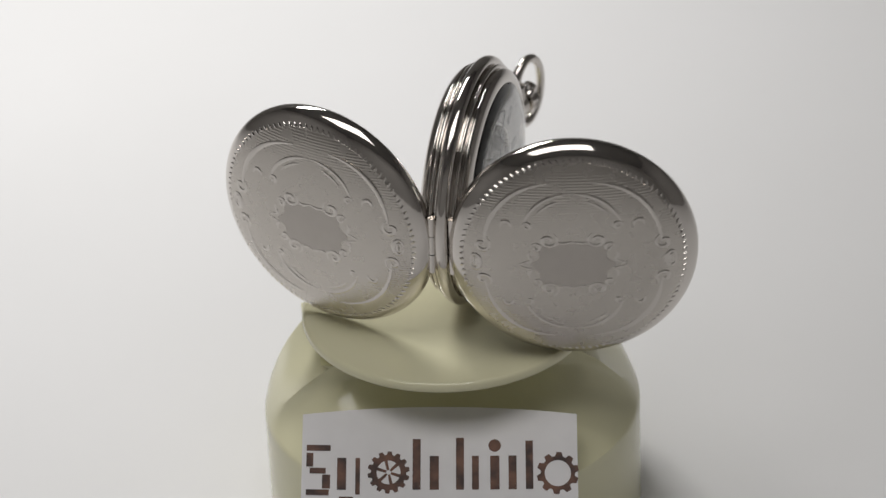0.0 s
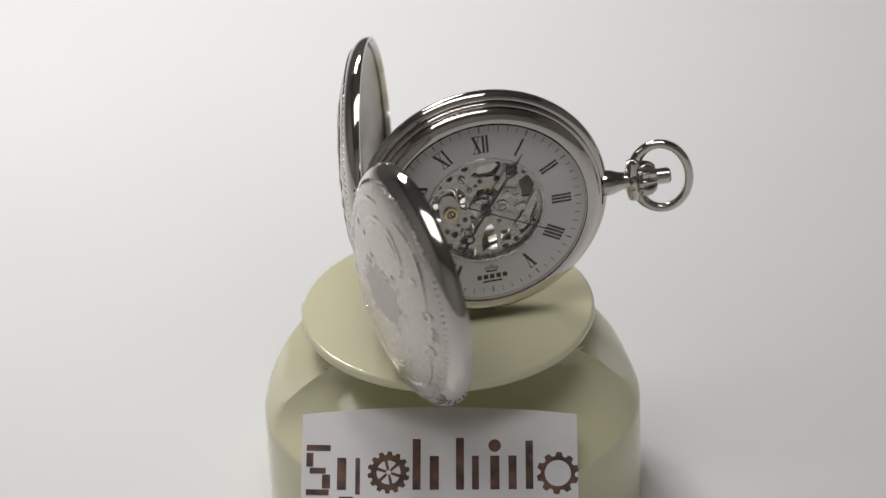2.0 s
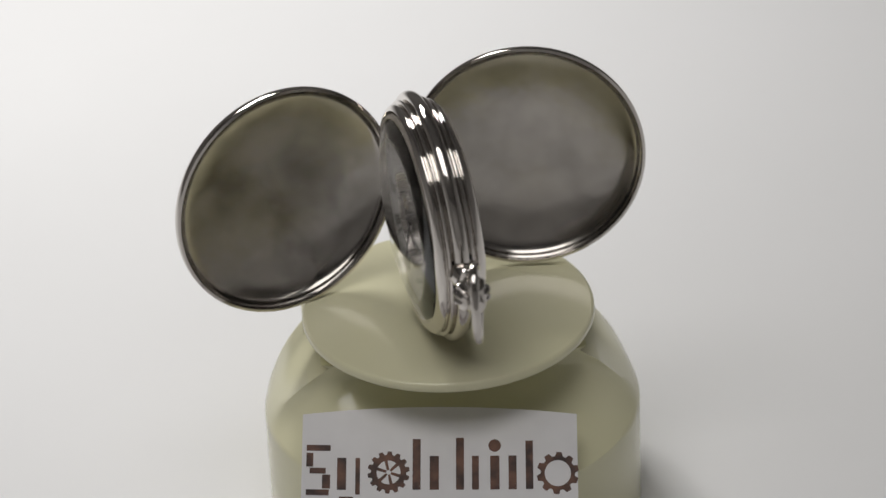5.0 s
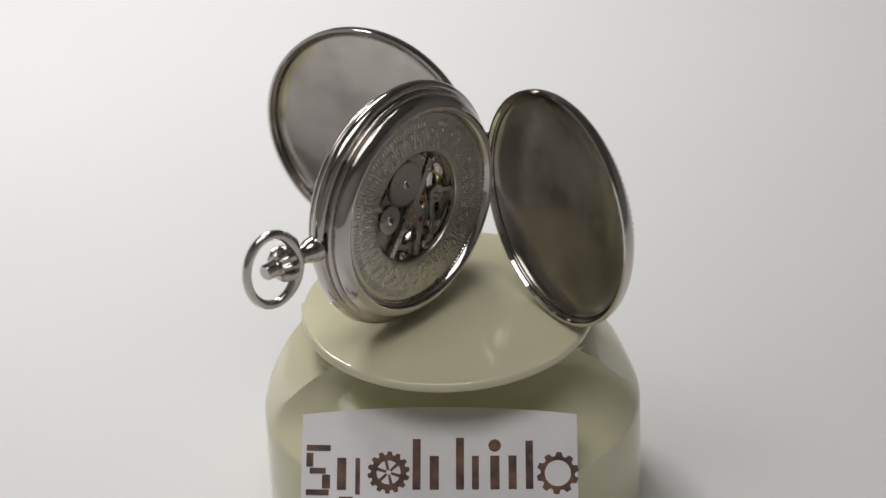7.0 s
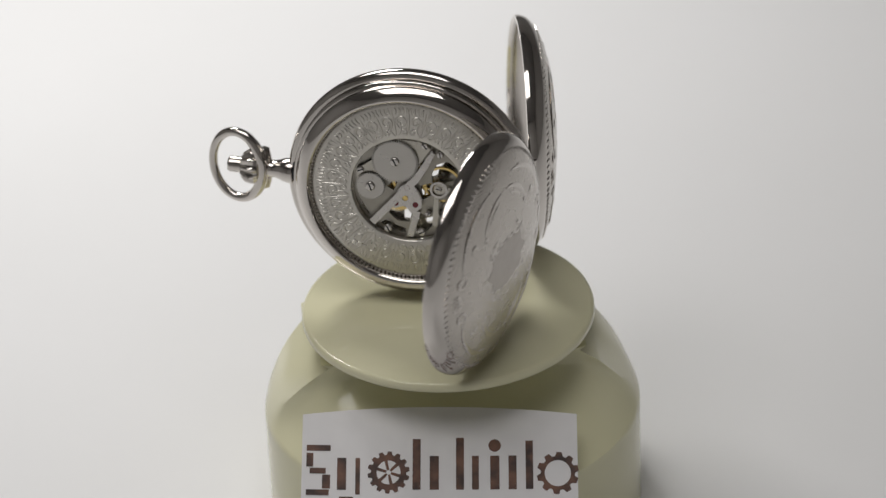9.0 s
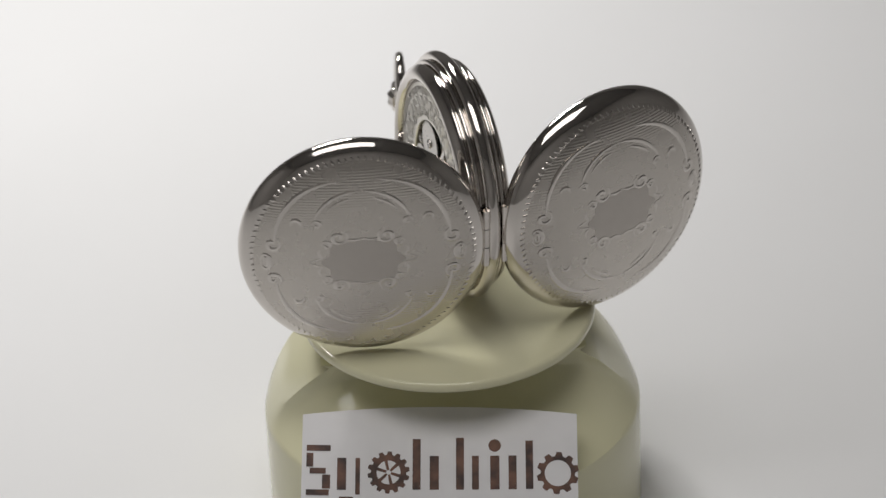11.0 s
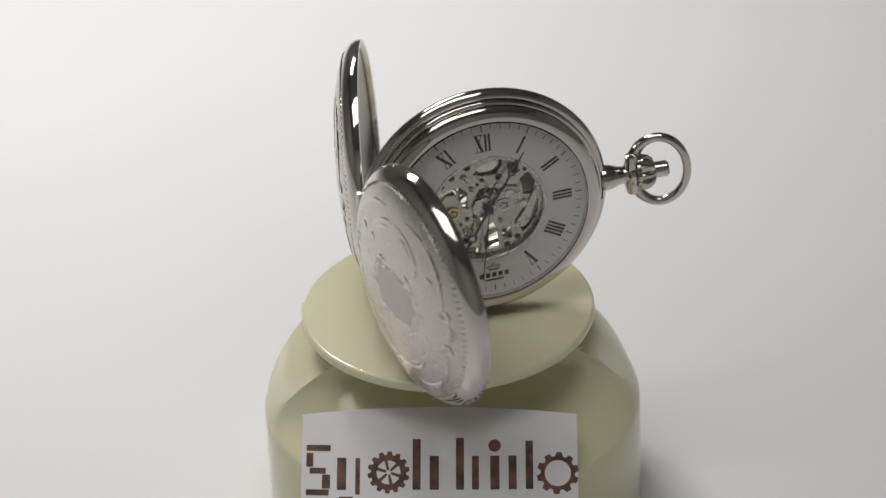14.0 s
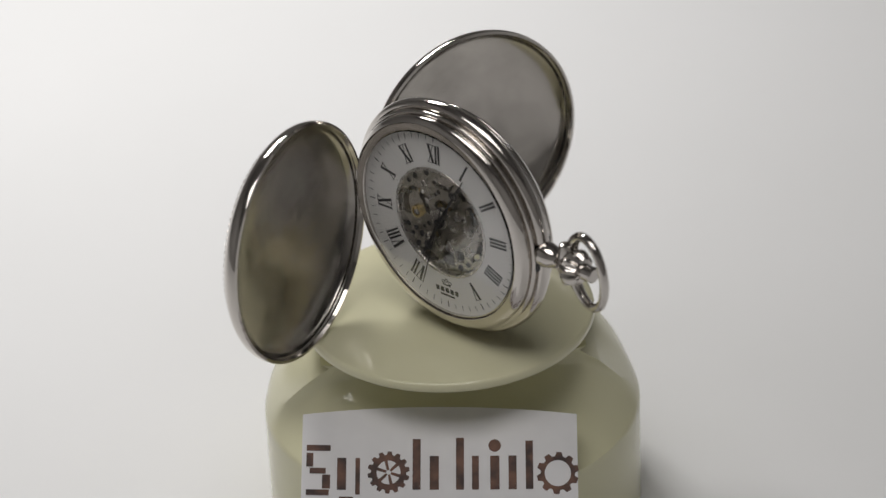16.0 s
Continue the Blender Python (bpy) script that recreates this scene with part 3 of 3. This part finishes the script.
    raised([(-6.1, -5.4), (-8.2, -6.2), (-9.4, -4.4), (-10.6, -3.0), (-9.4, -6.0), (-6.8, -8.6), (-4.9, -8.2)], -0.0064, -0.0058, PLATE)
    wheel("barrel_wheel", 2.8 * mm, 6.1 * mm, -0.0073, 4.7 * mm, 60, WHEEL)
    wheel("crown_wheel", 7.7 * mm, 0.1 * mm, -0.0073, 3.0 * mm, 36, WHEEL)
    wheel("gilt_wheel", 2.7 * mm, -2.0 * mm, -0.0050, 4.2 * mm, 60, BRASS, 5)
    wheel("gilt_wheel", -3.0 * mm, -0.6 * mm, -0.0049, 2.2 * mm, 40, BRASS, 4)
    part("balance_rim", ring_slab(circle(3.9 * mm, 64, -6.4 * mm, 0.6 * mm), circle(3.45 * mm, 64, -6.4 * mm, 0.6 * mm), -0.0048, -0.0043), BRASS, watch, "gilt balance rim", at())
    part("regulator_ring", ring_slab(circle(1.8 * mm, 48, -6.1 * mm, 0.6 * mm), circle(1.35 * mm, 48, -6.1 * mm, 0.6 * mm), -0.0072, -0.0067), PLAIN, watch, m=at())
    for x, y, r in ((2.8, 6.1, 0.95), (7.7, 0.1, 1.0), (-3.1, 9.9, 0.75), (-6.2, 8.3, 0.75), (9.8, 3.3, 0.75), (4.1, -9.4, 0.85), (-2.7, -9.6, 0.85), (-4.0, -5.3, 0.6), (-7.0, -6.7, 0.6), (-6.1, 0.6, 0.6)):
        screw(x, y, -0.0074 if r > 0.9 else -0.0067, r, -1, PLAIN)
    for x, y, m in ((0.3, 0.3, RUBY), (2.6, -3.4, RUBY), (-1.4, -3.4, RUBY), (0.7, -2.1, BRASS)):
        part("jewel", lathe(rounded([(0.0, 0.0), (0.0005, 0.0), (0.0006, -0.0001), (0.0006, 0.0009), (0.0, 0.0009)]), 20, False), m, watch, m=at(x * mm, y * mm, -0.00696))


def back_frame():
    part("back_ring", lathe(rounded([(0.0114, -0.0066), (0.0114, -0.0072), (0.0117, -0.0076), (0.0190, -0.0076), (0.0198, -0.0072), (0.0198, -0.0066)]), 128), STIPPLE, watch, "engraved steel ring round the back window", at())
    bm = bmesh.new()
    z = -0.00762
    n = 16
    for k in range(n):
        a0 = 2 * math.pi * (k + 0.5) / n

        def spot(r, w):
            # w runs along the ring
            a = a0 + w / 0.0154
            return (r * math.cos(a), r * math.sin(a), z)

        def line(pts, width):
            m = len(pts)
            tube(pts, [width * (0.35 + 0.65 * math.sin(math.pi * (i + 0.5) / m)) for i in range(m)], bm, 6, False, 0.55)
        for s in (1, -1):
            line([spot(0.0153 + 0.0017 * (1 - t / 30) * math.cos(t * 0.40 + 2.4), s * (0.0016 + 0.0014 * (1 - t / 30) * math.sin(t * 0.40 + 2.4))) for t in range(26)], 0.00026)
            line([spot(0.0122 + 0.00036 * t, s * (0.0003 + 0.0010 * math.sin(t * 0.30))) for t in range(12)], 0.00022)
            line([spot(0.0130 + 0.0007 * (1 - t / 18) * math.cos(t * 0.5), s * (0.0021 + 0.0007 * (1 - t / 18) * math.sin(t * 0.5))) for t in range(14)], 0.00020)
            for d in (0.0004, 0.0011, 0.0018, 0.0025):
                line([spot(0.0170 + 0.00030 * t, s * (d + 0.0003 * math.sin(t * 0.55))) for t in range(6)], 0.00024)
        line([spot(0.0124 + 0.0005 * t, 0.0) for t in range(12)], 0.00020)
        line([spot(0.0130 + 0.0004 * t, 0.0030) for t in range(12)], 0.00024)
    tagged(part("scroll_relief", bm, STIPPLE, watch, m=at()), kind="stuff")
    bm = bmesh.new()
    for k in range(150):
        a = 2 * math.pi * k / 150
        c, d = math.cos(a), math.sin(a)
        tube([(0.0193 * c, 0.0193 * d, -0.0076), (0.0197 * c, 0.0197 * d, -0.00745)], 0.00022, bm, 5)
    tagged(part("beaded_edge", bm, STEEL, watch, m=at()), kind="stuff")


OUT = [(0.02414 * math.cos(a) ** 0.86, 0.0064 * math.sin(a) ** 0.86) for a in [math.pi / 2 * (1 - i / 26) for i in range(26)]] + [(0.02414, 0.0)]
OUT[0] = (0.0, 0.0064)


def dome(r):
    for (a, za), (b, zb) in zip(OUT, OUT[1:]):
        if a <= r <= b:
            return za + (zb - za) * (r - a) / max(1e-9, b - a)
    return 0.0


def on_dome(x, y, lift=0.0):
    return (x, y, dome(math.hypot(x, y)) + lift)


def cover(name, label, m):
    ob = part(name, lathe(OUT + [(0.02405, -0.0004), (0.0235, -0.0005), (0.0232, 0.0001)], 192, False), STEEL, watch, label, m)
    inner = [(0.0232, 0.0001), (0.0228, 0.0005), (0.0229, 0.0010), (0.0222, 0.0019), (0.0205, 0.0029), (0.0180, 0.0038), (0.0145, 0.0047), (0.009, 0.0055), (0.0, 0.0058)]
    part("inner_face", lathe(rounded(inner), 128, False), INNER, ob, "mottled unpolished inner face of the cover")
    part("engraved_field", lathe([(0.0, dome(0) + 0.00005)] + [(0.0212 * i / 24, dome(0.0212 * i / 24) + 0.00005) for i in range(1, 25)] + [(0.0213, dome(0.0213) - 0.0002)], 128, False), SATIN, ob, "finely lined engraved field")
    bm = bmesh.new()
    for k in range(104):
        a = 2 * math.pi * k / 104
        tube([on_dome(r * math.cos(a + d), r * math.sin(a + d)) for r, d in ((0.0211, -0.008), (0.0215, 0.006), (0.0219, 0.016))], [0.00018, 0.00033, 0.00018], bm, 6, False, 0.55)
    tagged(part("rope_border", bm, STEEL, ob), kind="stuff")

    def scroll(pts, w=0.00030):
        w *= 1.3
        n = len(pts)
        b = tube([on_dome(x * 0.00101, y * 0.00101, 0.00004) for x, y in pts], [1.15 * w * (0.2 + 0.8 * math.sin(math.pi * (i + 0.5) / n)) for i in range(n)], None, 8, False, 0.32)
        part("scroll", b, STEEL, ob)
    for sx in (1, -1):
        for sy in (1, -1):
            def flip(p):
                return [(sx * x, sy * y) for x, y in p]
            # long outer scrolls that end in a curl
            scroll(flip([(16.9 * math.cos(a) ** 0.75, 3.0 + 14.4 * math.sin(a)) for a in [0.10 + 0.07 * i for i in range(20)]]), 0.00042)
            scroll(flip([(17.2 + 1.7 * (1 - i / 17) * math.cos(i * 0.5 + 2.0), 4.0 + 1.7 * (1 - i / 17) * math.sin(i * 0.5 + 2.0)) for i in range(16)]), 0.00034)
            scroll(flip([(12.6 + 1.0 * math.cos(i * 0.35), 8.2 + 1.2 * math.sin(i * 0.35)) for i in range(10)]), 0.0003)
            # inner arches above and below the shield
            scroll(flip([(9.6 * math.sin(a), 6.6 + 8.6 * math.cos(a)) for a in [0.02 + 0.075 * i for i in range(18)]]), 0.00032)
            scroll(flip([(8.4 * math.sin(a), 6.6 + 7.4 * math.cos(a)) for a in [0.25 + 0.075 * i for i in range(10)]]), 0.00022)
            scroll(flip([(8.6 + 1.0 * (1 - i / 14) * math.cos(i * 0.55), 8.4 + 1.0 * (1 - i / 14) * math.sin(i * 0.55)) for i in range(13)]), 0.00028)
            # curls round the shield
            scroll(flip([(4.6 + 1.9 * (1 - i / 24) * math.cos(i * 0.42 + 2), 5.5 + 1.7 * (1 - i / 24) * math.sin(i * 0.42 + 2)) for i in range(22)]), 0.0003)
            scroll(flip([(6.9 + 1.1 * (1 - i / 18) * math.cos(i * 0.5), 3.9 + 1.1 * (1 - i / 18) * math.sin(i * 0.5)) for i in range(16)]), 0.00026)
            scroll(flip([(8.2 + 0.35 * math.sin(i * 0.7), 3.0 - 0.35 * i) for i in range(7)] + [(9.4, 0.5), (10.4, 0.1)]), 0.00024)
            scroll(flip([(3.2 - 0.32 * i, 5.3 - 0.45 * math.sin(i * 0.33)) for i in range(11)]), 0.00024)
        scroll([(sx * (18.6 + 1.0 * math.cos(i * 0.42)), 1.6 * math.sin(i * 0.42)) for i in range(16)], 0.00034)
        scroll([(sx * (18.6 + 0.4 * math.cos(i * 0.42)), 0.9 * math.sin(i * 0.42)) for i in range(16)], 0.0003)
    shield = []
    for i in range(64):
        a = 2 * math.pi * i / 64
        r = 5.6 - 0.50 * math.cos(4 * a) + 0.28 * math.cos(8 * a) + 0.9 * max(0, math.cos(2 * a)) ** 12
        shield.append((r * 1.30 * math.cos(a) * 0.001, r * 0.92 * math.sin(a) * 0.001))
    b = bmesh.new()
    rings = [[b.verts.new(on_dome(x * f, y * f, 0.00010 if f < 1.02 else -0.0002)) for x, y in shield] for f in (0.15, 0.35, 0.55, 0.75, 0.9, 1.0, 1.03)]
    b.faces.new(rings[0])
    for p, q in zip(rings, rings[1:]):
        for k in range(64):
            b.faces.new((p[k], q[k], q[(k + 1) % 64], p[(k + 1) % 64]))
    part("shield_field", b, SHIELD, ob, "plain brushed central shield")
    return ob


def covers():
    mf = CASE @ pose(-0.01779, -0.00005, 0.02182, -5.261, -75.622, 4.93) @ Matrix.Diagonal((1, 1, 1.09, 1))
    mb = CASE @ pose(-0.01756, -0.00056, -0.0279, 174.158, 74.869, -4.821) @ Matrix.Diagonal((1, 1, 0.97, 1))
    cover("front_cover", "open engraved steel front cover", mf)
    cover("back_cover", "open engraved steel back cover", mb)
    for x, z in ((-0.0240, -0.0008), (-0.0244, -0.0048)):
        for y0, y1 in ((-0.0062, -0.0022), (-0.0020, 0.0020), (0.0022, 0.0062)):
            part("hinge_knuckle", tube([(x, y0, z), (x, y1, z)], 0.0007, None, 14), STEEL, watch, m=CASE)


case()
pendant()
dial()
movement()
back_frame()
covers()
SECONDS = hands_of_clock()


# ---- what moves ----
def turned(t):
    """The plate's turn: a steady rate with a slow swing once a revolution."""
    q = radians(29.74 * t)
    return SPIN * (t - 8) + THETA - 3.4524 * math.sin(q) - 1.0514 * math.cos(q) - 0.6887 * math.sin(2 * q) + 0.3854 * math.cos(2 * q)


def motions():
    rows = [(0.5 * i, pose(0, 0, TOP, 0, 0, turned(0.5 * i))) for i in range(33)]
    walk(watch, rows)
    walk(PLATE_OB, rows)
    walk(SECONDS, [(t, WATCH @ pose(0, 0, 0.0009, 0, 0, -6 * (17.5 + t))) for t in (0, 4, 8, 12, 16)])


motions()
